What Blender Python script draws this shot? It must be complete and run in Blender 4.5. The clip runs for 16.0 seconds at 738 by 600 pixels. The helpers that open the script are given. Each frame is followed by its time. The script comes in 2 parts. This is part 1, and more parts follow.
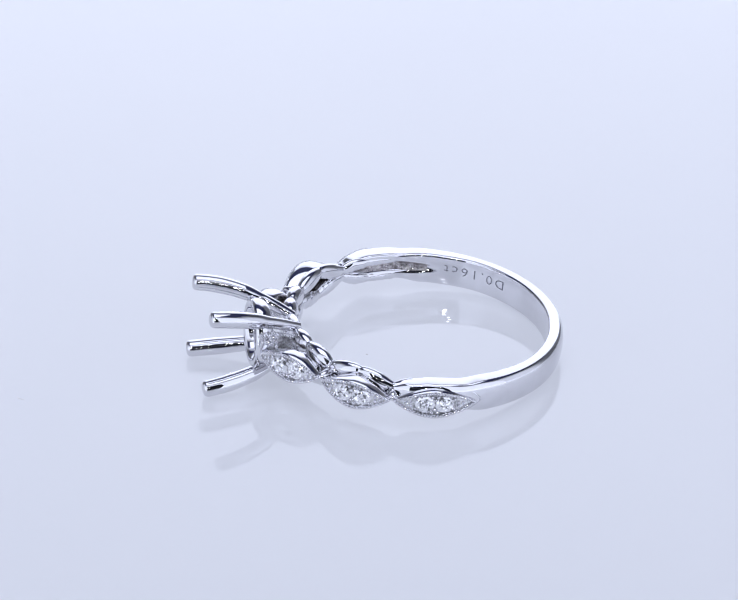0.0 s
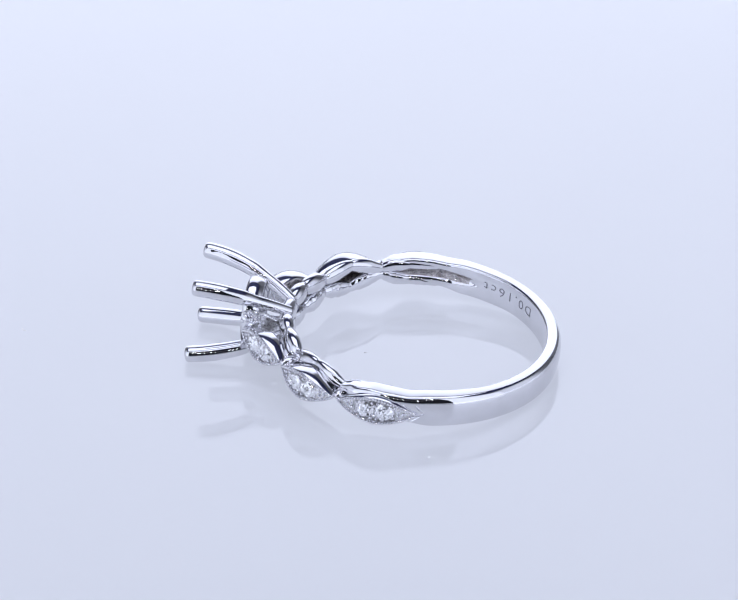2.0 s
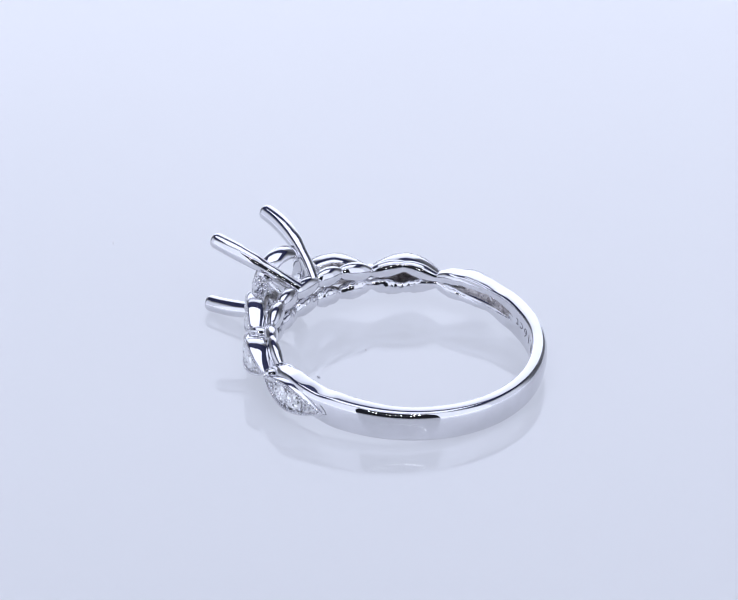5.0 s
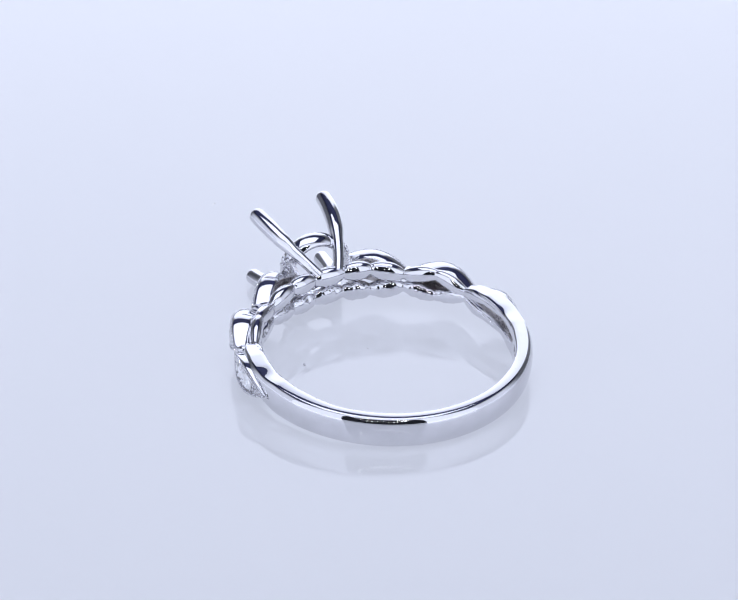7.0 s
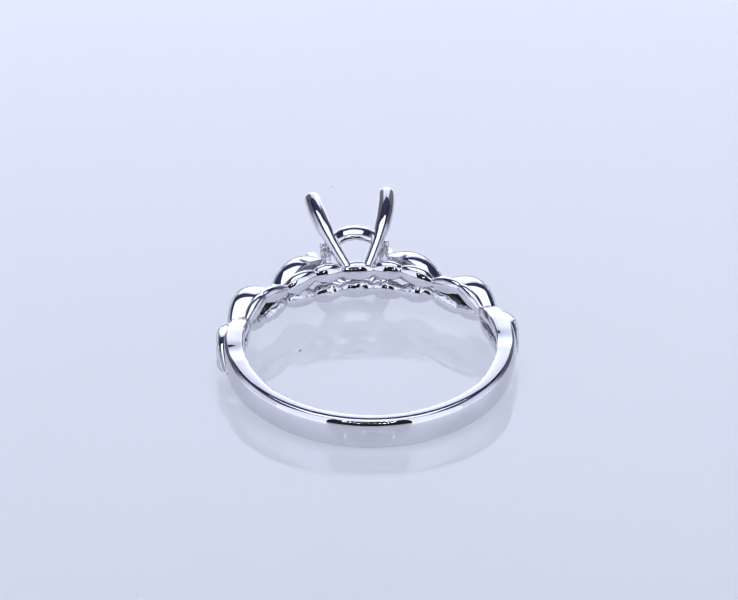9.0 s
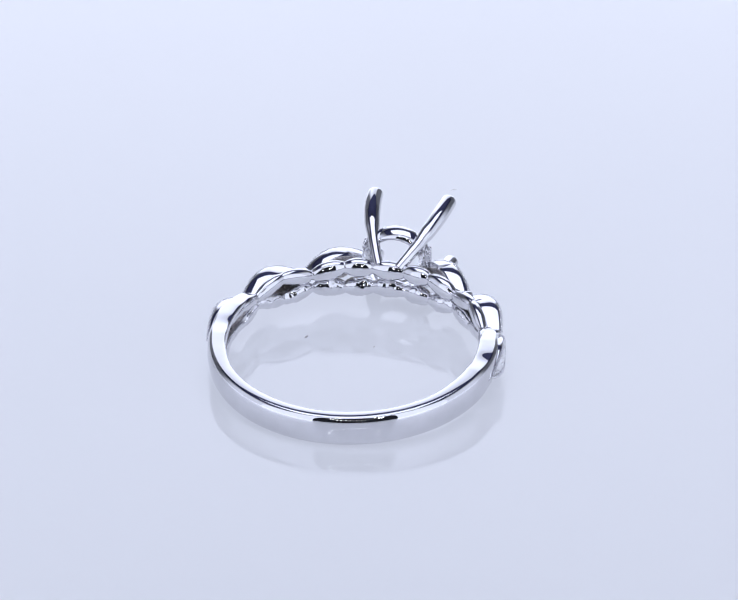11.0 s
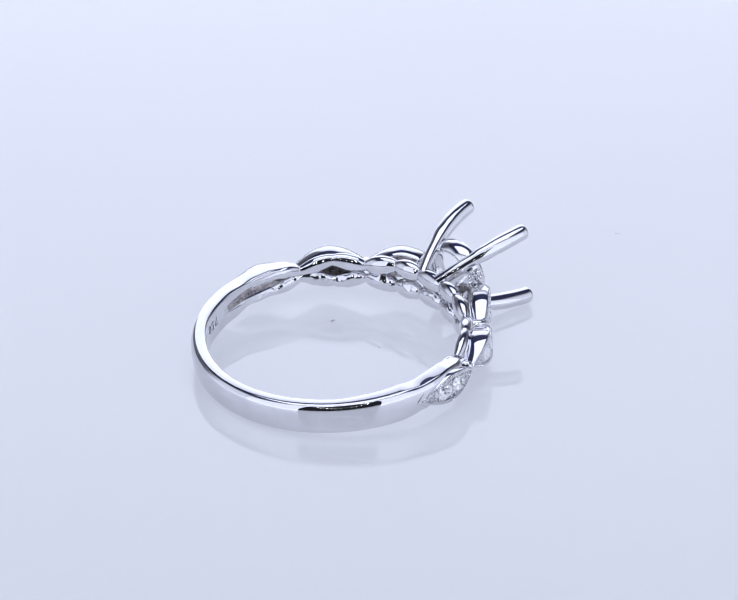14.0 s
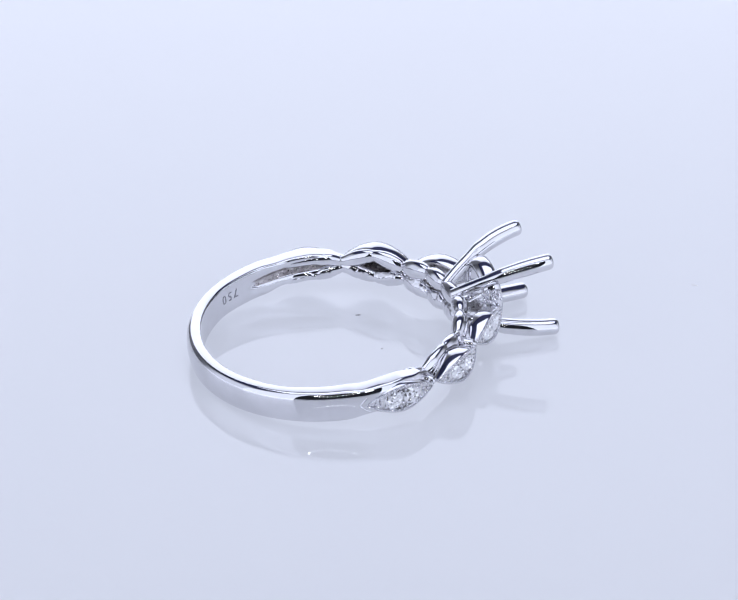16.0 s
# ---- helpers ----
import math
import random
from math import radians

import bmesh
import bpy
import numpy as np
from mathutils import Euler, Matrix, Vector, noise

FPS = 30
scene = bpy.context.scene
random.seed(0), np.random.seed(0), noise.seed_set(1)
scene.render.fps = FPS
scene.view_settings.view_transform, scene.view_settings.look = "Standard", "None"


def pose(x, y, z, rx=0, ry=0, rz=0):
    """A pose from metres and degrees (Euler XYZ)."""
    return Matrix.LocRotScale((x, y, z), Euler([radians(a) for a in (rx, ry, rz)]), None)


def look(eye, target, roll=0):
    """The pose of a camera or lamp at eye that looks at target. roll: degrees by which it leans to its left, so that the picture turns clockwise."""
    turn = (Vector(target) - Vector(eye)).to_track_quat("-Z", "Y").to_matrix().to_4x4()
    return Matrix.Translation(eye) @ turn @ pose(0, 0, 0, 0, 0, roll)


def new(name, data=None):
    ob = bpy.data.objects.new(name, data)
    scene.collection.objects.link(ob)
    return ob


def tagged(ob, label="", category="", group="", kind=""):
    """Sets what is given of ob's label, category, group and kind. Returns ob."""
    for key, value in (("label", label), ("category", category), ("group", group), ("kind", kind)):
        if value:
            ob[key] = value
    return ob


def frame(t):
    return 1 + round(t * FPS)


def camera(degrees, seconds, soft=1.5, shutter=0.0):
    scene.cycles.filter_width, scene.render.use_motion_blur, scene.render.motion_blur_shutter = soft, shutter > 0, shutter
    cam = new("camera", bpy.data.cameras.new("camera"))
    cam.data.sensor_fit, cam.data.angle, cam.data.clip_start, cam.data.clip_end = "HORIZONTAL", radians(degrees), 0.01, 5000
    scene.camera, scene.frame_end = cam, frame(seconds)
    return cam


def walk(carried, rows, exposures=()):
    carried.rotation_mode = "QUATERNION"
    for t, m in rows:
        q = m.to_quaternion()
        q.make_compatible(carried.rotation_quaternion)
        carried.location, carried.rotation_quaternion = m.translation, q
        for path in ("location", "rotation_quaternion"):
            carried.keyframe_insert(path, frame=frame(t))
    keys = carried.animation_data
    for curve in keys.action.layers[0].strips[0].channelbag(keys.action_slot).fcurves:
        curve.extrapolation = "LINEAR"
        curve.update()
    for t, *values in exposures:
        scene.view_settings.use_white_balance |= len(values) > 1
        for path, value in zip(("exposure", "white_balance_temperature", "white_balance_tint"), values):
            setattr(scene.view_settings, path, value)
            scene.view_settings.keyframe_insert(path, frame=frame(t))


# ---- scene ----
MM = 0.001
TURN_START, TURN_RATE = 192.77, -10.788      # azimuth of the ring's head in degrees, degrees a second
CENTRE = Vector((-3.09, 0.034, 2.16)) * MM  # ring centre on the plate, before it turns
ALPHA, LEAN = 11.8855, 4.65                  # head's azimuth on the plate and how far the head end is raised

# ---- camera: stands still before the turntable ----
EYE = Vector((0.0, -201.41, 119.04)) * MM
AIM = Vector((-0.420, 1.747, 3.254)) * MM
cam = camera(12.82, 16.0, soft=1.35)
walk(cam, [(0.0, look(EYE, AIM)), (16.0, look(EYE, AIM))], exposures=[(0.0, 0.0), (16.0, 0.0)])

# ---- world: a dim studio room round the light tent ----
world = bpy.data.worlds.new("studio")
scene.world = world
world.use_nodes = True
world.node_tree.nodes["Background"].inputs[0].default_value = (0.55, 0.6, 0.8, 1)
world.node_tree.nodes["Background"].inputs[1].default_value = 0.03

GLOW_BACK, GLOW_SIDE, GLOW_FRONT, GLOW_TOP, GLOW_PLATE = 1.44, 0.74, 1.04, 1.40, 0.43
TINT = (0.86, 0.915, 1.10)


# ---- materials ----
def material(name):
    m = bpy.data.materials.new(name)
    m.use_nodes = True
    nt = m.node_tree
    return m, nt, nt.nodes["Principled BSDF"]


def noise_node(nt, scale, detail=4.0, coord="Object"):
    tc = nt.nodes.new("ShaderNodeTexCoord")
    n = nt.nodes.new("ShaderNodeTexNoise")
    n.inputs["Scale"].default_value, n.inputs["Detail"].default_value = scale, detail
    nt.links.new(tc.outputs[coord], n.inputs["Vector"])
    return n


def ramp(nt, source, lo, hi, a=0.35, b=0.65):
    r = nt.nodes.new("ShaderNodeMapRange")
    r.inputs["From Min"].default_value, r.inputs["From Max"].default_value = a, b
    r.inputs["To Min"].default_value, r.inputs["To Max"].default_value = lo, hi
    nt.links.new(source, r.inputs["Value"])
    return r.outputs["Result"]


def mix_colour(nt, fac, c1, c2):
    m = nt.nodes.new("ShaderNodeMix")
    m.data_type = "RGBA"
    m.inputs["A"].default_value, m.inputs["B"].default_value = (*c1, 1), (*c2, 1)
    nt.links.new(fac, m.inputs["Factor"])
    return m.outputs["Result"]


def bump(nt, bsdf, source, strength, distance):
    b = nt.nodes.new("ShaderNodeBump")
    b.inputs["Strength"].default_value, b.inputs["Distance"].default_value = strength, distance
    nt.links.new(source, b.inputs["Height"])
    nt.links.new(b.outputs["Normal"], bsdf.inputs["Normal"])


def make_metal(name, rough_lo, rough_hi, relief, base=(0.785, 0.785, 0.815)):
    m, nt, b = material(name)
    b.inputs["Metallic"].default_value = 1.0
    grain, cloud = noise_node(nt, 9000.0), noise_node(nt, 600.0)
    nt.links.new(mix_colour(nt, ramp(nt, cloud.outputs["Fac"], 0, 1), base, tuple(0.95 * c for c in base)), b.inputs["Base Color"])
    nt.links.new(ramp(nt, grain.outputs["Fac"], rough_lo, rough_hi), b.inputs["Roughness"])
    bump(nt, b, cloud.outputs["Fac"] if relief < 0.05 else grain.outputs["Fac"], relief, 0.00004)
    return m


GOLD = make_metal("polished_white_gold", 0.006, 0.02, 0.03)
GOLD_CAST = make_metal("bright_cut_white_gold", 0.18, 0.40, 0.8, (0.86, 0.86, 0.885))


def make_raw():
    """Cast metal as it left the mould: lumps and pits with bright glints between them."""
    m, nt, b = material("unpolished_cast_white_gold")
    b.inputs["Metallic"].default_value = 1.0
    lumps, grain = noise_node(nt, 2600.0, 2.0), noise_node(nt, 9000.0)
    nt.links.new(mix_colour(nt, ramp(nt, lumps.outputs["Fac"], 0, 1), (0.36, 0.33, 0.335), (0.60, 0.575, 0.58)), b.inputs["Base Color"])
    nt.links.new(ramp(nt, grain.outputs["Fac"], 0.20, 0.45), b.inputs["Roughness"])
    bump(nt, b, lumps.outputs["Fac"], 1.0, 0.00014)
    return m


GOLD_RAW = make_raw()


def make_diamond():
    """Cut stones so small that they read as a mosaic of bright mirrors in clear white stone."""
    m, nt, b = material("diamond")
    b.inputs["Base Color"].default_value = (0.94, 0.945, 0.965, 1)
    b.inputs["Roughness"].default_value = 0.05
    b.inputs["Metallic"].default_value = 0.7
    b.inputs["IOR"].default_value = 2.42
    return m


DIAMOND = make_diamond()


def make_engraved():
    m, nt, b = material("engraved_letters")
    n = noise_node(nt, 15000.0)
    b.inputs["Metallic"].default_value = 0.8
    b.inputs["Roughness"].default_value = 0.5
    nt.links.new(mix_colour(nt, ramp(nt, n.outputs["Fac"], 0, 1), (0.26, 0.26, 0.30), (0.38, 0.38, 0.42)), b.inputs["Base Color"])
    return m


ENGRAVED = make_engraved()


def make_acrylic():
    m, nt, b = material("glowing_white_acrylic")
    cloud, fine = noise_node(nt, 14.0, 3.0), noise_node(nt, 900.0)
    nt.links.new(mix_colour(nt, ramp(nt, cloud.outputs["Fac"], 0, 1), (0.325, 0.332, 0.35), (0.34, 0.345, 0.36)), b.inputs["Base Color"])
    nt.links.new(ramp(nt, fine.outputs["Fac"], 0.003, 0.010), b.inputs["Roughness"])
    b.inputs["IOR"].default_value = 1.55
    # added glow of the plate itself: lifts its brightness and thins shadows
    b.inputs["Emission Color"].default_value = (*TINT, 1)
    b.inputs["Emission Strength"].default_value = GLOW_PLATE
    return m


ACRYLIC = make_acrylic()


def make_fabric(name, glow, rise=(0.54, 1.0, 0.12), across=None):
    """Thin white diffuser cloth that emits light itself, its bright and dim parts painted into the emission. rise: from
    and to which part of its height it dims, and to how much;
    across: the axis along which it dims as well, and the same three numbers, counted from the lit end (X: from the
    middle)."""
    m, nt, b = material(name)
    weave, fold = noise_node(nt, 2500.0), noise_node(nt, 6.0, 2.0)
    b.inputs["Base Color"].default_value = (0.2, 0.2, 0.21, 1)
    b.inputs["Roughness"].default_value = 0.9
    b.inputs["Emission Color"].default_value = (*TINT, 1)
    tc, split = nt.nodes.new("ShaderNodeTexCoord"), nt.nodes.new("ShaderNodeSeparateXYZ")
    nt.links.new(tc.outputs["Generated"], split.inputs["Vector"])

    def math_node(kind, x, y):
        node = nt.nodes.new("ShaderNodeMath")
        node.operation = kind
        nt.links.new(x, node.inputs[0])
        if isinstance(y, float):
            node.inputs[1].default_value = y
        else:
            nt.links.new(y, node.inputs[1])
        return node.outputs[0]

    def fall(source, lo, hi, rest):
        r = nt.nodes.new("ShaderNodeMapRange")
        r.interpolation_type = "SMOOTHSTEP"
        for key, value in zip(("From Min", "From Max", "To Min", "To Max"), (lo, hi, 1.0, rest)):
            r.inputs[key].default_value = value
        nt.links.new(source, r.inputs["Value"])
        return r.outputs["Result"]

    # falloff painted into the glow, in place of lamps behind the cloth
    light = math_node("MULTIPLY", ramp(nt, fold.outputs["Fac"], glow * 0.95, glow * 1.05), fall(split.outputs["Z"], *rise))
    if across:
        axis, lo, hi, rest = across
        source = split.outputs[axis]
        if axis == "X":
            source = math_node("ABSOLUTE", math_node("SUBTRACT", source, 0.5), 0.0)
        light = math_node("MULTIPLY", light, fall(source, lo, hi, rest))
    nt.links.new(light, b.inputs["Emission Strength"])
    bump(nt, b, weave.outputs["Fac"], 0.2, 0.0002)
    return m


def make_plain(name, c1, c2, rough, metal=0.0, scale=300.0):
    m, nt, b = material(name)
    n = noise_node(nt, scale)
    nt.links.new(mix_colour(nt, ramp(nt, n.outputs["Fac"], 0, 1), c1, c2), b.inputs["Base Color"])
    b.inputs["Roughness"].default_value, b.inputs["Metallic"].default_value = rough, metal
    return m


BLACK_PLASTIC = make_plain("black_plastic", (0.012, 0.012, 0.014), (0.02, 0.02, 0.024), 0.45)
DARK_ROOM = make_plain("dark_studio_paint", (0.02, 0.021, 0.03), (0.03, 0.031, 0.042), 0.9, scale=9.0)
TENT_ROOF = make_plain("dark_roof_cloth", (0.05, 0.054, 0.12), (0.065, 0.07, 0.15), 0.9, scale=40.0)
DUST_DARK = make_plain("grey_dust", (0.44, 0.44, 0.50), (0.54, 0.54, 0.60), 0.9, scale=20000.0)
DUST_PALE = make_plain("pale_lint", (0.82, 0.82, 0.86), (0.88, 0.88, 0.9), 0.9, scale=20000.0)


def make_led():
    m, nt, b = material("lit_led")
    b.inputs["Base Color"].default_value = (0.9, 0.9, 0.9, 1)
    b.inputs["Emission Color"].default_value = (0.9, 0.94, 1.0, 1)
    b.inputs["Emission Strength"].default_value = 20.0
    return m


LED = make_led()


# ---- mesh helpers ----
def mesh_of(name, verts, faces, mat, sharp=35.0):
    me = bpy.data.meshes.new(name)
    me.from_pydata([tuple(v) for v in verts], [], faces)
    bm = bmesh.new()
    bm.from_mesh(me)
    bmesh.ops.recalc_face_normals(bm, faces=bm.faces)
    bm.to_mesh(me)
    bm.free()
    me.materials.append(mat)
    if sharp:
        me.shade_smooth()
        me.set_sharp_from_angle(angle=radians(sharp))
    return me


def part(name, me, parent, label=""):
    ob = new(name, me)
    ob.parent = parent
    if label:
        tagged(ob, label)
    return ob


def loft(rings, caps=True, closed=False):
    """Verts and faces of a skin over rings of equal length."""
    n = len(rings[0])
    verts = [v for r in rings for v in r]
    faces = []
    count = len(rings)
    for i in range(count if closed else count - 1):
        a, b = i * n, ((i + 1) % count) * n
        for j in range(n):
            k = (j + 1) % n
            faces.append((a + j, a + k, b + k, b + j))
    if caps and not closed:
        faces.append(tuple(range(n))[::-1])
        faces.append(tuple(range((count - 1) * n, count * n)))
    return verts, faces


def smooth_table(x, table):
    """Smooth value between (x, y) rows in rising x."""
    if x <= table[0][0]:
        return table[0][1]
    for (x0, y0), (x1, y1) in zip(table, table[1:]):
        if x <= x1:
            s = (x - x0) / (x1 - x0)
            s = s * s * (3 - 2 * s)
            return y0 + (y1 - y0) * s
    return table[-1][1]


def cyl(r, phi, z):
    return Vector((r * math.cos(radians(phi)) * MM, r * math.sin(radians(phi)) * MM, z * MM))


def bezier(a, b, c, s):
    """Curve through a, b (half way) and c."""
    m = 2 * b - 0.5 * (a + c)
    return (1 - s) ** 2 * a + 2 * s * (1 - s) * m + s * s * c


def tube(path, radii, sides=16, squash=1.0, round_end=False):
    """Rings round a path of points; radii a list; round_end adds a hemisphere at the last point."""
    pts, rad = list(path), list(radii)
    if round_end:
        d = (pts[-1] - pts[-2]).normalized()
        base, r = pts[-1], rad[-1]
        for h, k in ((0.16, 0.985), (0.32, 0.94), (0.46, 0.85), (0.56, 0.73), (0.63, 0.56), (0.67, 0.34), (0.685, 0.03)):
            pts.append(base + d * (r * h))
            rad.append(r * k)
    up = Vector((0, 0, 1))
    rings = []
    for i, p in enumerate(pts):
        t = (pts[min(i + 1, len(pts) - 1)] - pts[max(i - 1, 0)]).normalized()
        s = t.cross(up).normalized()
        u = s.cross(t)
        rings.append([p + s * (rad[i] * squash * math.cos(2 * math.pi * j / sides)) + u * (rad[i] * math.sin(2 * math.pi * j / sides)) for j in range(sides)])
    return loft(rings)


def ball(centre, r, n=8, m=5):
    verts, faces = [], []
    for i in range(m + 1):
        th = math.pi * i / m
        for j in range(n):
            ph = 2 * math.pi * j / n
            verts.append(centre + Vector((math.sin(th) * math.cos(ph), math.sin(th) * math.sin(ph), math.cos(th))) * r)
    for i in range(m):
        for j in range(n):
            k = (j + 1) % n
            faces.append((i * n + j, i * n + k, (i + 1) * n + k, (i + 1) * n + j))
    return verts, faces


def joined(pieces):
    verts, faces = [], []
    for v, f in pieces:
        o = len(verts)
        verts += v
        faces += [tuple(i + o for i in q) for q in f]
    return verts, faces


def box_mesh(name, sx, sy, sz, mat, bevel=0.0):
    bm = bmesh.new()
    bmesh.ops.create_cube(bm, size=1.0, matrix=Matrix.Diagonal((sx, sy, sz, 1)))
    if bevel:
        bmesh.ops.bevel(bm, geom=bm.edges[:], offset=bevel, segments=2, affect="EDGES")
    me = bpy.data.meshes.new(name)
    bm.to_mesh(me)
    bm.free()
    me.materials.append(mat)
    return me


# ---- light tent: white cloth panels on a dark frame, open towards the camera ----
FRONT_Y, BACK_Y, HALF_X, TOP_Z = -0.125, 0.27, 0.32, 0.31
OPEN_X, OPEN_Z = 0.071, 0.172
SOFT_X, SOFT_D, SOFT_Y = 0.30, 0.21, 0.004


def wall(name, centre, size, mat, label):
    ob = new(name, box_mesh(name, *size, mat))
    ob.location = centre
    return tagged(ob, label, "light tent panel", kind="structure")


def light_tent():
    t, base = 0.004, -0.05
    h = TOP_Z - base
    zc = (TOP_Z + base) / 2
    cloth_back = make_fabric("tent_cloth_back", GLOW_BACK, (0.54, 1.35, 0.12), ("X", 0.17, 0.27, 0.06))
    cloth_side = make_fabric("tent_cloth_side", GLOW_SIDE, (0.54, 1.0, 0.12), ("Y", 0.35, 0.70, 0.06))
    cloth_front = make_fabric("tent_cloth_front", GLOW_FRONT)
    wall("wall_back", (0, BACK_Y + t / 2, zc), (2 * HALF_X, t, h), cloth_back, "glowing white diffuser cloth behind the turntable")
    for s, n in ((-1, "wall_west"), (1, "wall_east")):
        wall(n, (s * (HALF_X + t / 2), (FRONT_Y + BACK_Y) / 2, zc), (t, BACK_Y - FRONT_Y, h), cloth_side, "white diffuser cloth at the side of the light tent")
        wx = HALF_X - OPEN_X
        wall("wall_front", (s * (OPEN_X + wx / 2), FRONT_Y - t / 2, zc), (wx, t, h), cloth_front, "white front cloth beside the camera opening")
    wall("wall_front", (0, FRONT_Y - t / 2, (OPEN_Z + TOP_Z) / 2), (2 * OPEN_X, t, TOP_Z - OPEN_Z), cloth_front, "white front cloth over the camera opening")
    top = new("ceiling", box_mesh("ceiling", 2 * HALF_X + 2 * t, BACK_Y - FRONT_Y + 2 * t, t, TENT_ROOF))
    top.location = (0, (FRONT_Y + BACK_Y) / 2, TOP_Z + t / 2)
    tagged(top, "dark blue-grey roof of the light tent", "ceiling", kind="structure")
    lamp = new("softbox")
    lamp.location = (0, SOFT_Y, TOP_Z)
    tagged(lamp, "overhead softbox with a glowing white diffuser under the tent roof", "softbox")
    frame_box = part("frame", box_mesh("frame", SOFT_X + 0.012, SOFT_D + 0.012, 0.02, BLACK_PLASTIC, 0.002), lamp)
    frame_box.location = (0, 0, -0.0102)
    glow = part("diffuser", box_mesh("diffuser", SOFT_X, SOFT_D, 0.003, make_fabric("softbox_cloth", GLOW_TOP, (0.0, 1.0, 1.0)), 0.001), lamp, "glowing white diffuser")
    glow.location = (0, 0, -0.0218)
    floor = new("floor", box_mesh("floor", 0.9, 0.9, 0.02, DARK_ROOM))
    floor.location = (0, 0, base - 0.01)
    tagged(floor, "dark matt studio table under the light tent", "floor", kind="structure")
    rod = mesh_of("tent_rod", *tube([Vector((0, 0, 0)), Vector((0, 0, h))], [0.009, 0.009], 12), BLACK_PLASTIC)
    for x, y in ((-HALF_X, FRONT_Y), (HALF_X, FRONT_Y), (-HALF_X, BACK_Y), (HALF_X, BACK_Y)):
        ob = new("tent_rod", rod)
        ob.location = (x * 0.985, y + (0.004 if y < 0 else -0.004), base)
        tagged(ob, "thin black corner rod of the light tent", "rod", group="tent rods")


light_tent()


def ring_light():
    """A ring of small lit LEDs round the camera's lens."""
    base = new("ring_light")
    base.matrix_world = look((0.0, -0.186, 0.151), (0, 0, 0))
    tagged(base, "black ring light with a circle of lit LEDs", "ring light")
    n, r_in, r_out, d = 64, 0.051, 0.074, 0.014
    rings = []
    for i in range(n):
        a = 2 * math.pi * i / n
        c, s = math.cos(a), math.sin(a)
        rings.append([Vector((c * r, s * r, z)) for r, z in ((r_in, 0.0), (r_out, 0.0), (r_out, -d + 0.002), (r_out - 0.002, -d), (r_in + 0.002, -d), (r_in, -d + 0.002))])
    part("housing", mesh_of("housing", *loft(rings, closed=True), BLACK_PLASTIC), base)
    led = mesh_of("led", *ball(Vector((0, 0, 0)), 0.0025, 10, 6), LED)
    for i in range(28):
        a = 2 * math.pi * i / 28
        ob = part("led", led, base)
        ob.location = (0.0625 * math.cos(a), 0.0625 * math.sin(a), -0.0145)


ring_light()


# ---- turntable ----
def turntable():
    base = new("turntable")
    tagged(base, "round glossy white acrylic turntable plate with an added glow of its own", "turntable")
    n, r, th = 160, 0.215, 0.005
    sec = [(0.0008, 0.0), (r - 0.0012, 0.0), (r - 0.0004, -0.0004), (r, -0.0012), (r, -th + 0.001), (r - 0.001, -th), (0.0008, -th)]
    rings = [[Vector((q * math.cos(2 * math.pi * i / n), q * math.sin(2 * math.pi * i / n), z)) for i in range(n)] for q, z in sec]
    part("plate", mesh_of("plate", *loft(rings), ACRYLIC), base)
    foot = [[Vector((q * math.cos(2 * math.pi * i / 48), q * math.sin(2 * math.pi * i / 48), z)) for i in range(48)] for q, z in ((0.05, -th), (0.06, -0.012), (0.06, -0.05))]
    part("foot", mesh_of("foot", *loft(foot), BLACK_PLASTIC), base, "black turntable foot")
    return base


TABLE = turntable()


def speck(x, y, size, mat, label, stretch=2.4, bent=False):
    """A grain of dust or a curl of lint on the plate."""
    if bent:
        pts = [Vector((size * math.cos(a), size * 0.8 * math.sin(a), 0.00004)) for a in [0.2 * k for k in range(10)]]
        me = mesh_of("lint", *tube(pts, [0.00002] * len(pts), 6), mat)
        ob = new("lint", me)
    else:
        v, f = ball(Vector((0, 0, 0)), size, 10, 6)
        v = [Vector((p.x * stretch * (1 + 0.3 * noise.noise(p * 4000)), p.y, p.z * 0.5 + size * 0.5)) for p in v]
        ob = new("dust_speck", mesh_of("dust_speck", v, f, mat))
    ob.location = (x * MM, y * MM, 0)
    return tagged(ob, label, "dust", group="dust on the plate")


SPECKS = [
    speck(-0.49, 5.30, 0.00009, DUST_DARK, "tiny dark grey dust grain on the white plate"),
    speck(24.57, 5.92, 0.00035, DUST_PALE, "tiny pale curl of lint on the white plate", bent=True),
    speck(0.57, 0.36, 0.00004, DUST_DARK, "tiny dark grey dust grain on the white plate"),
    speck(-32.03, 11.60, 0.00028, DUST_PALE, "tiny pale curl of lint on the white plate", bent=True),
]


# ---- the ring ----
RING = new("engagement_ring")
tagged(RING, "polished white gold ring mount with empty four-prong head and small diamonds", "ring")

OUT_R, HALF_W = 10.30, 1.13
DROP, SINK = -0.18, -0.27   # the inner wires and the settings sit a little below the middle of the band


def inner_radius(q):
    """The band thins towards its back; q: degrees from the head."""
    return smooth_table(q, [(66, 8.95), (80, 8.8), (100, 8.88), (112, 8.97), (133, 9.17), (180, 9.21)])


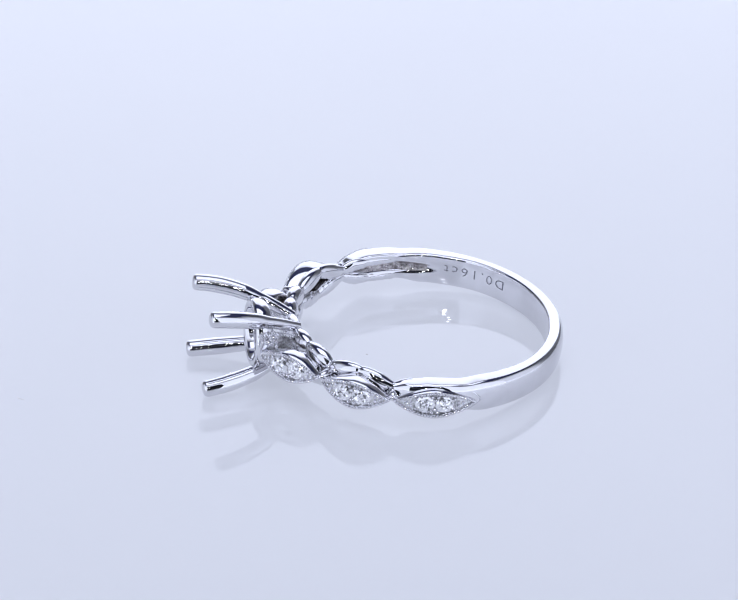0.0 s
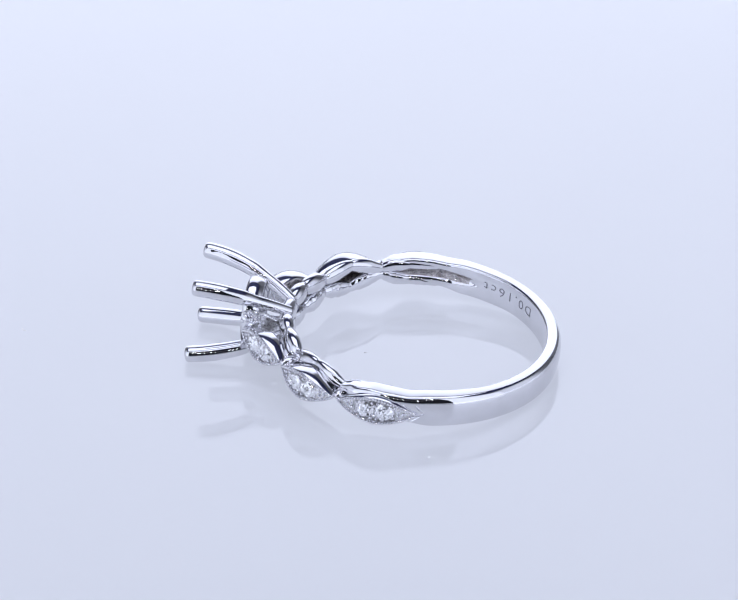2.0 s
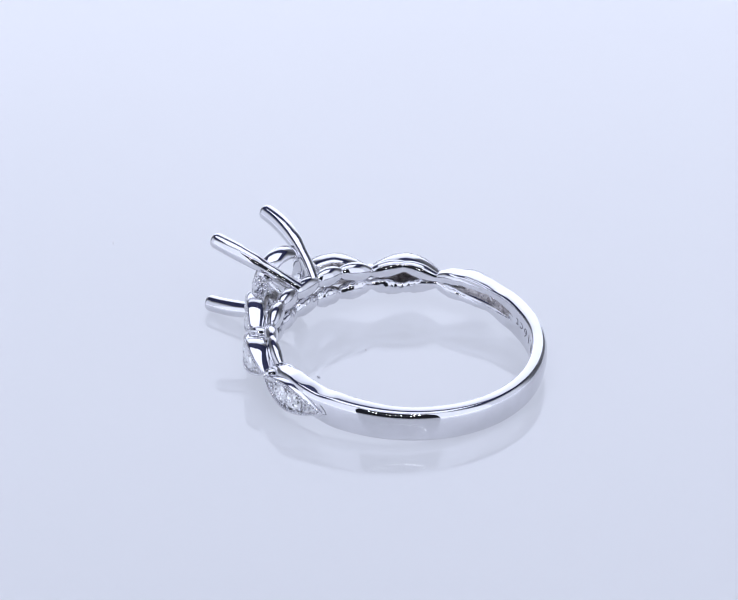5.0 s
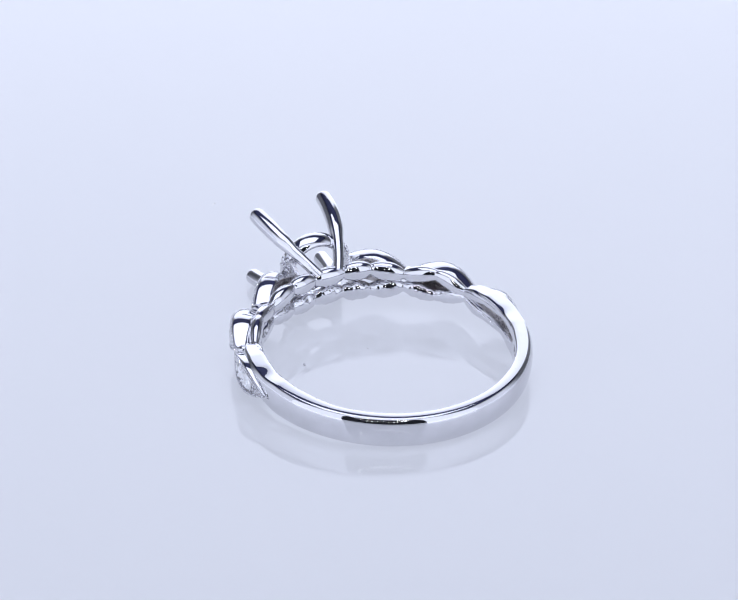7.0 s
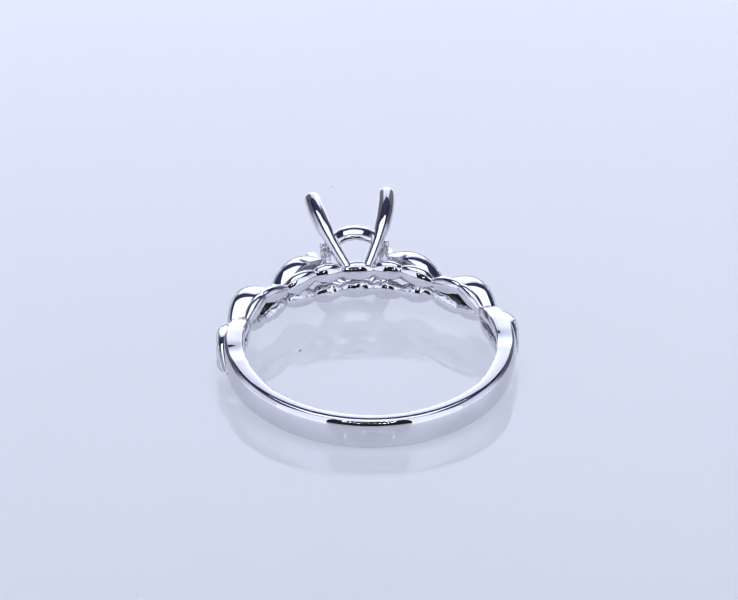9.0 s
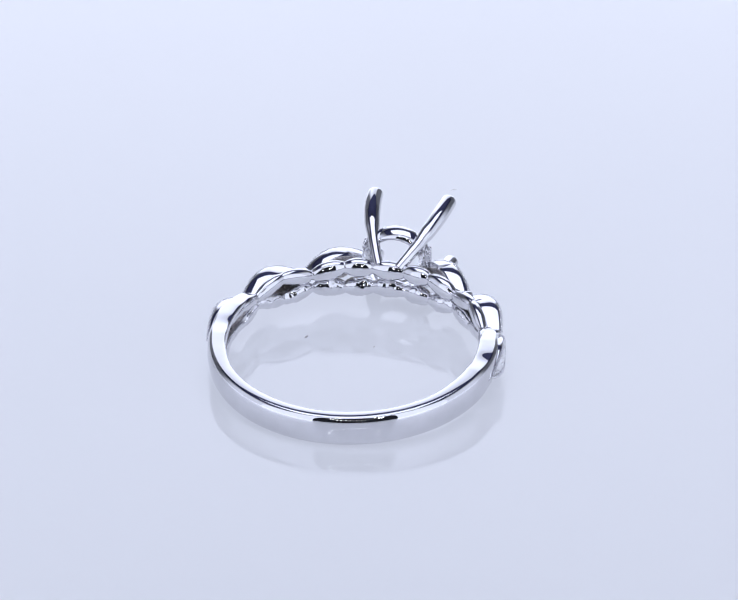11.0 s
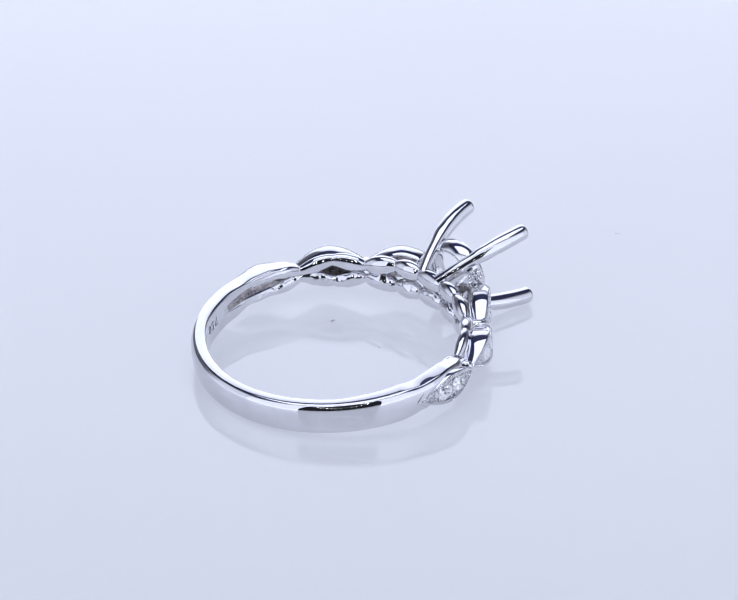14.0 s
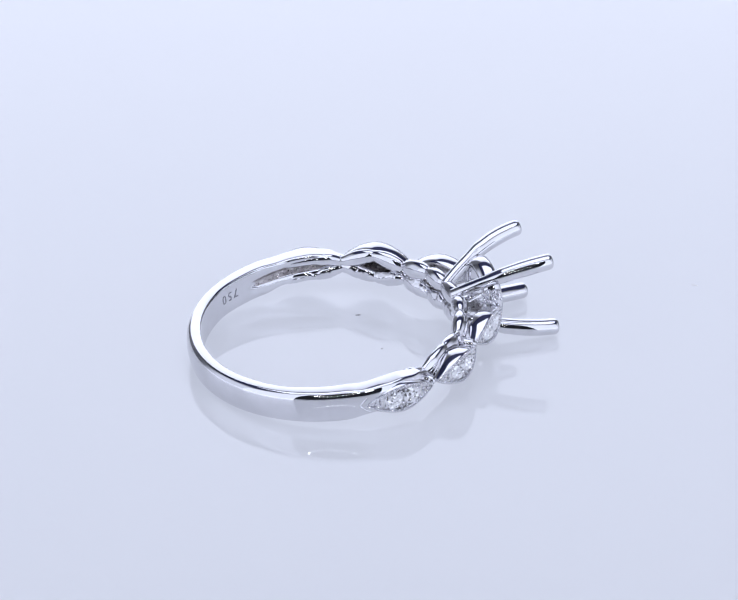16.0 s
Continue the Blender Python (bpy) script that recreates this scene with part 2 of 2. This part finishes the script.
def shank():
    rings = []
    a0, a1, n = 66.5, 293.5, 260
    for i in range(n + 1):
        phi = a0 + (a1 - a0) * i / n
        q = min(phi, 360 - phi)
        w = smooth_table(q, [(66, 0.46), (72, 0.84), (81, 1.04), (88, 1.04), (95, 1.0), (104, HALF_W)])
        ro = smooth_table(q, [(66, 9.85), (75, 10.2), (86, 10.34), (97, OUT_R)])
        ri = inner_radius(q)
        s = w * smooth_table(q, [(66, 0.02), (69, 0.25), (80, 0.62), (98, 0.50), (108, 0.36), (117, 0.2)])
        d = smooth_table(q, [(66, 0.02), (70, 0.5), (92, 0.5), (103, 0.28), (115, 0.0)])
        k = w / HALF_W                       # dome, then a round shoulder up to the flat side
        zd, rs, g0 = 0.5 * k, 0.71 * k, 9.65
        sag = 0.0425 * k
        sec = [(ro - sag * (z / 4) ** 2, zd * z / 4) for z in range(-4, 5)]
        cz = zd - rs * math.sin(radians(g0))
        cr = ro - sag - 0.42 * k * math.cos(radians(g0))
        arc = [(cr + 0.42 * k * math.cos(radians(g)), cz + rs * math.sin(radians(g))) for g in range(15, 91, 7)]
        arc = [(max(r, ri + 0.45), z) for r, z in arc]
        w = arc[-1][1]
        sec += arc
        sec += [(ri + 0.4, w), (ri + 0.2, w), (ri + 0.09, w - 0.03), (ri + 0.02, w - 0.10), (ri, w - 0.2)]
        slot = len(sec)
        sec += [(ri + d * (0.5 + 0.5 * math.cos(math.pi * g / 5)), s * g / 5) for g in range(5, -6, -1)]
        sec += [(ri, -w + 0.2), (ri + 0.02, -w + 0.10), (ri + 0.09, -w + 0.03), (ri + 0.2, -w), (ri + 0.4, -w)]
        sec += [(r, -z) for r, z in reversed(arc)]
        low = 1 + 0.17 * smooth_table(q, [(84, 0), (106, 1)])    # the band reaches further down than up
        rings.append([cyl(r, phi, (z * low if z < 0 else z) - 0.06 * (low - 1) / 0.17) for r, z in sec])
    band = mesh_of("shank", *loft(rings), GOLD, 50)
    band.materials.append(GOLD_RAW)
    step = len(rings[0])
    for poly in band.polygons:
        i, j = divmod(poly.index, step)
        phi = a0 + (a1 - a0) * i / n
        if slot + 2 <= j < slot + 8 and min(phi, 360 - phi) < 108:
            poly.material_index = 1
    part("shank", band, RING, "plain polished band of the ring")


PINCHES = (-95, -79, -66, -50.5, -35.5, -20.2, -7.4, 7.4, 20.2, 35.5, 50.5, 66, 79, 95)


def rail(side):
    """One of the two wires of long beads that run under the head along the finger; the lower one is left as cast."""
    pts, rad = [], []
    n = 380
    for i in range(n + 1):
        phi = -94.5 + 189 * i / n
        q = abs(phi)
        k = max(j for j, p in enumerate(PINCHES) if p <= phi)
        s = (phi - PINCHES[k]) / (PINCHES[k + 1] - PINCHES[k])
        z = smooth_table(q, [(0, 0.55), (7.4, 0.60), (20.2, 0.66), (35.5, 0.36), (50.5, 0.80), (66, 0.28), (73, 0.56), (79, 0.64), (95, 0.68)])
        pinch = smooth_table(q, [(0, 0.44), (30, 0.40), (35.5, 0.33), (50.5, 0.42), (66, 0.32), (79, 0.34), (95, 0.06)])
        lobe = smooth_table(q, [(0, 0.76), (28, 0.75), (42, 0.64), (58, 0.59), (66, 0.50), (73, 0.46), (87, 0.34)])
        a = pinch + (lobe - pinch) * math.sin(math.pi * s) ** 0.7
        pts.append(cyl(smooth_table(q, [(66, 9.17), (76, 9.0), (95, 9.1)]), phi, side * z + DROP * (1.0 if side > 0 else smooth_table(q, [(0, 3.2), (34, 3.0), (60, 1.0)]))))
        rad.append(a * MM)
    v, f = tube(pts, rad, 24, 0.80)
    if side < 0:
        for k, p in enumerate(v):
            c = pts[min(k // 24, n)]
            v[k] = p + (p - c) * (0.13 * noise.noise(p * 2000) + 0.08 * noise.noise(p * 4600))
    part("gallery_rail", mesh_of("gallery_rail", v, f, GOLD, 60), RING, "scalloped inner wire of polished beads" if side > 0 else "scalloped inner wire of rough cast beads")


def marquise(start, mid, end, half_w, depth, flip):
    """A boat-shaped setting with a beaded rim and two round stones. start, mid, end: its spine in mm, seen along the finger."""
    a, b, c = (Vector((p[0], p[1] * flip + 0.06, SINK)) for p in (start, mid, end))
    length = (c - a).length
    n = 26

    def spot(u):
        p = bezier(a, b, c, u)
        t = (bezier(a, b, c, min(u + 0.02, 1.0)) - bezier(a, b, c, max(u - 0.02, 0.0))).normalized()
        out = t.cross(Vector((0, 0, 1)))
        if out.dot(p) < 0:
            out = -out
        return p, out

    def outline(off, d):
        su, sw = 1 - off * 2.4 / length, 1 - off / half_w
        ring = []
        for side, ks in ((1, range(n + 1)), (-1, range(n - 1, 0, -1))):
            for k in ks:
                x = -math.cos(math.pi * k / n)
                u = 0.5 + 0.5 * x * su
                w = half_w * sw * (1 - abs(x) ** 1.75) ** 0.93
                p, out = spot(u)
                ring.append((p - out * d + Vector((0, 0, side * w))) * MM)
        return ring

    levels = [(0.30, 0.50), (0.26, 0.36), (0.24, 0.14), (0.21, 0.06), (0.17, 0.03), (0.08, 0.02), (0.03, 0.05), (-0.01, 0.12), (-0.045, 0.24), (-0.065, 0.40), (-0.065, 0.60),
              (-0.03, depth * 0.82), (0.08, depth * 0.94), (0.22, depth), (0.38, depth), (0.46, depth * 0.94), (0.46, 0.90)]
    rings = [outline(o, d) for o, d in levels]
    m = len(rings[0])
    verts, faces = loft(rings, caps=False)
    for base in (0, (len(rings) - 1) * m):
        faces.append((base, base + 1, base + m - 1))
        for k in range(1, n - 1):
            faces.append((base + k, base + k + 1, base + m - k - 1, base + m - k))
        faces.append((base + n - 1, base + n, base + n + 1))
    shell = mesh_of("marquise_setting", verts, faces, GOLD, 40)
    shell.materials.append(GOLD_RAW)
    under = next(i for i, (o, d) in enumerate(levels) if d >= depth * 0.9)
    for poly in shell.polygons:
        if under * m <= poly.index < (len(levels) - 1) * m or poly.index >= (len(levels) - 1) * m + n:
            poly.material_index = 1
    cup = part("marquise_setting", shell, RING, "boat-shaped setting with a milgrain rim")
    # milgrain: a row of fine beads round the rim
    line = outline(0.11, -0.02)
    line.append(line[0])
    beads, carry = [], 0.0
    for p, q in zip(line, line[1:]):
        seg = (q - p).length
        while carry < seg:
            beads.append(ball(p + (q - p) * (carry / seg), 0.112 * MM, 8, 6))
            carry += 0.215 * MM
        carry -= seg
    part("milgrain", mesh_of("milgrain", *joined(beads), GOLD), cup, "row of fine metal beads")
    # bright-cut plates between the stones and the pointed ends
    top, seat, low = outline(0.22, 0.09), outline(0.22, 0.24), outline(0.22, 0.46)
    for lo, hi, lid in ((0, 8, top), (8, n - 8, seat), (n - 8, n, top)):
        idx = list(range(lo, hi + 1)) + [(m - k) % m for k in range(hi, lo - 1, -1) if 0 < k < n]
        v, f = loft([[lid[k] for k in idx], [low[k] for k in idx]])
        part("bright_cut_plate", mesh_of("bright_cut_plate", v, f, GOLD_CAST), cup)
    # stones and the beads that hold them
    r = 0.69
    for k in (-1, 1):
        p, out = spot(0.5 + k * 0.70 / length)
        stone = part("diamond", STONE, cup, "small round brilliant-cut clear diamond")
        turn = out.to_track_quat("Z", "X").to_matrix().to_4x4()
        stone.matrix_local = Matrix.Translation((p - out * 0.10) * MM) @ turn @ pose(0, 0, 0, 0, 0, 73.0 * p.x) @ Matrix.Diagonal((r, r, r, 1))
    for u, zs in ((-1.98, (0.0,)), (-1.66, (-0.16, 0.16)), (-1.32, (-0.42, 0.42)), (-0.2, (-0.68, 0.68)), (0.2, (-0.68, 0.68)), (0.0, (0.42, -0.42)),
                  (1.32, (-0.42, 0.42)), (1.66, (-0.16, 0.16)), (1.98, (0.0,))):
        for z in zs:
            p, out = spot(0.5 + u / length)
            bead = part("bead_prong", BEAD, cup)
            bead.location = (p - out * 0.07 + Vector((0, 0, z * half_w / 1.17))) * MM


def chevron(flip):
    """The V-shaped raised edge where the band meets the point of its setting."""
    pts = [cyl(OUT_R - 0.02 - 0.30 * abs(z) ** 2.2, (99.9 + 1.3 * flip - 6.0 * abs(z) ** 1.1) * flip, z + SINK * 0.6) for z in [-0.74 + 0.08 * k for k in range(19)]]
    part("chevron_edge", mesh_of("chevron_edge", *tube(pts, [0.075 * MM] * len(pts), 10), GOLD), RING)


def bead_cluster(flip):
    """Bright-cut beads on the side of the collar, above the point of the setting."""
    rnd = random.Random(11)
    beads = []
    for i in range(5):
        for j in range(4):
            x, z = 10.78 + 0.29 * i + rnd.uniform(-0.1, 0.1), 0.12 + 0.29 * j + 0.12 * (i % 2) + rnd.uniform(-0.1, 0.1)
            beads.append(ball(Vector((x, rnd.uniform(2.24, 2.36) * flip, z)) * MM, rnd.uniform(0.12, 0.23) * MM, 10, 7))
    cluster = part("bead_cluster", mesh_of("bead_cluster", *joined(beads), GOLD), RING, "cluster of bright-cut metal beads")
    edge = [(9.55, -0.1), (9.7, -0.2), (11.95, -0.2), (12.12, 0.0), (12.12, 0.95), (11.9, 1.15), (10.5, 1.05), (9.55, 0.70)]
    rings = [[Vector((11.34 + (x - 11.34) * k, y * flip, 0.48 + (z - 0.48) * k)) * MM for x, z in edge] for y, k in ((1.9, 0.9), (1.96, 1.0), (2.2, 1.0), (2.27, 0.94))]
    part("bead_plate", mesh_of("bead_plate", *loft(rings), GOLD_CAST), cluster, "rough cast plate under the beads")


def brilliant():
    """A round brilliant of girdle radius 1 mm: table, crown, girdle, pavilion."""
    def circle(r, z, n, turn=0.0):
        return [Vector((r * math.cos(2 * math.pi * (k + turn) / n), r * math.sin(2 * math.pi * (k + turn) / n), z)) * MM for k in range(n)]
    rnd = random.Random(5)
    n = 16
    rows = [(0.18, 0.27), (0.38, 0.27), (0.58, 0.25), (0.78, 0.15), (1.0, 0.02)]
    verts = [Vector((0.03, 0.02, 0.25)) * MM]
    for i, (r, z) in enumerate(rows):
        for p in circle(r, z, n, 0.5 * (i % 2)):
            verts.append(p + Vector((rnd.uniform(-0.03, 0.03), rnd.uniform(-0.03, 0.03), rnd.uniform(-0.125, 0.125))) * (MM if r < 1 else 0.2 * MM))
    verts += circle(1.0, -0.25, n, 0.0)
    f = [(0, 1 + k, 1 + (k + 1) % n) for k in range(n)]
    for i in range(4):
        o, q = 1 + n * i, 1 + n * (i + 1)
        for k in range(n):
            j, h = (k + 1) % n, (k - 1) % n
            if i % 2 == 0:
                f += [(o + k, q + k, o + j), (o + k, q + h, q + k)]
            else:
                f += [(o + k, q + j, o + j), (o + k, q + k, q + j)]
    for k in range(n):
        f.append((1 + 4 * n + k, 1 + 5 * n + k, 1 + 5 * n + (k + 1) % n, 1 + 4 * n + (k + 1) % n))
    f.append(tuple(1 + 5 * n + k for k in range(n)))
    return mesh_of("diamond", verts, f, DIAMOND, 0)


STONE = brilliant()
BEAD = mesh_of("bead_prong", *ball(Vector((0, 0, 0)), 0.13 * MM, 8, 6), GOLD)


def knot(phi, r, size):
    v, f = ball(Vector((0, 0, 0)), 1.0, 16, 10)
    c, t = cyl(r, phi, DROP), Matrix.Rotation(radians(phi), 4, "Z")
    v = [c + t @ Vector((p.x * size[0], p.y * size[1], p.z * size[2])) * MM for p in v]
    part("joint_bead", mesh_of("joint_bead", v, f, GOLD), RING)


def prong(sy, sz):
    tip = (15.42 - 0.12 * sy, 2.74, 2.67) if sz > 0 else (15.6 - 0.08 * sy, 2.82, 2.72)
    path = [Vector((x, y * sy, z * sz)) for x, y, z in ((9.0, 0.74, 0.72) if sz > 0 else (9.2, 0.78, 1.12), (12.3, 2.12, 2.10), tip)]
    n = 24
    pts = [bezier(*path, i / n) * MM for i in range(n + 1)]
    rad = [smooth_table(i / n, [(0, 0.40), (0.32, 0.44), (0.52, 0.58), (0.75, 0.62), (1.0, 0.60)]) * MM for i in range(n + 1)]
    part("prong", mesh_of("prong", *tube(pts, rad, 20, 1.0, True), GOLD), RING, "long plain round-tipped prong")


def gallery_ring():
    n = 72
    sec = [(11.05, 1.78), (10.93, 1.86), (10.90, 1.98), (11.0, 2.16), (11.3, 2.36), (11.6, 2.46), (11.9, 2.47), (12.12, 2.40), (12.2, 2.24), (12.15, 2.05), (12.0, 1.9), (11.5, 1.78)]
    rings = [[Vector((x, r * math.cos(2 * math.pi * i / n), r * math.sin(2 * math.pi * i / n))) * MM for x, r in sec] for i in range(n)]
    part("gallery_ring", mesh_of("gallery_ring", *loft(rings, closed=True), GOLD, 60), RING, "round collar that ties the prongs")


def engraving(text, phi_from, phi_to, size):
    """Letters cut in the inner face, their feet towards the upper edge."""
    cu = bpy.data.curves.new("engraving", "FONT")
    cu.body, cu.size, cu.extrude, cu.resolution_u, cu.offset, cu.space_character = text, size, 0.012, 3, -0.010, 1.3
    tmp = bpy.data.objects.new("engraving_source", cu)
    scene.collection.objects.link(tmp)
    bpy.context.view_layer.update()
    me = bpy.data.meshes.new_from_object(tmp.evaluated_get(bpy.context.evaluated_depsgraph_get()))
    bpy.data.objects.remove(tmp)
    bm = bmesh.new()
    bm.from_mesh(me)
    bmesh.ops.subdivide_edges(bm, edges=[e for e in bm.edges if e.calc_length() > 0.25], cuts=2)
    xs = [v.co.x for v in bm.verts]
    x0, x1 = min(xs), max(xs)
    for v in bm.verts:
        phi = phi_from + (phi_to - phi_from) * (v.co.x - x0) / (x1 - x0)
        v.co = cyl(inner_radius(abs(phi)) - 0.006 - v.co.z, phi, size * 0.36 - v.co.y)
    bm.to_mesh(me)
    bm.free()
    me.materials.clear()
    me.materials.append(ENGRAVED)
    me.name = "engraving"
    part("engraving", me, RING, "small letters engraved inside the band")


def pol(r, phi):
    return (r * math.cos(radians(phi)), r * math.sin(radians(phi)))


shank()
for side in (1, -1):
    rail(side)
    marquise(pol(10.34, 98.0 + 1.4 * side), pol(10.58, 82.2 + 0.6 * side), pol(10.46, 67.0), 1.03, 1.15, side)
    marquise(pol(10.48, 66.0), pol(10.98, 51.8), pol(10.58, 37.0), 1.03, 1.48, side)
    marquise(pol(10.58, 36.2), (10.48, 4.66), (11.98, 2.46), 1.03, 1.32, side)
    chevron(side)
    bead_cluster(side)
    knot(66.6 * side, 9.85, (0.62, 0.38, 0.38))
    knot(36.6 * side, 9.9, (0.78, 0.40, 0.40))
for sy in (1, -1):
    for sz in (1, -1):
        prong(sy, sz)
gallery_ring()
engraving("D0.16ct", -145.8, -115.4, 1.02)
engraving("750", 119.6, 129.6, 1.0)


# ---- what moves: the plate turns and carries the ring and the dust ----
def turned(t):
    return Matrix.Rotation(radians(TURN_START - ALPHA + TURN_RATE * t), 4, "Z")


def motions():
    times = [0.5 * k for k in range(33)]
    walk(TABLE, [(t, turned(t)) for t in times])
    rest = Matrix.Translation(CENTRE) @ pose(0, 0, 0, 0, -LEAN, ALPHA)
    walk(RING, [(t, turned(t) @ rest) for t in times])
    for ob in SPECKS:
        m = Matrix.Translation(ob.location)
        walk(ob, [(t, turned(t) @ m) for t in times])


motions()
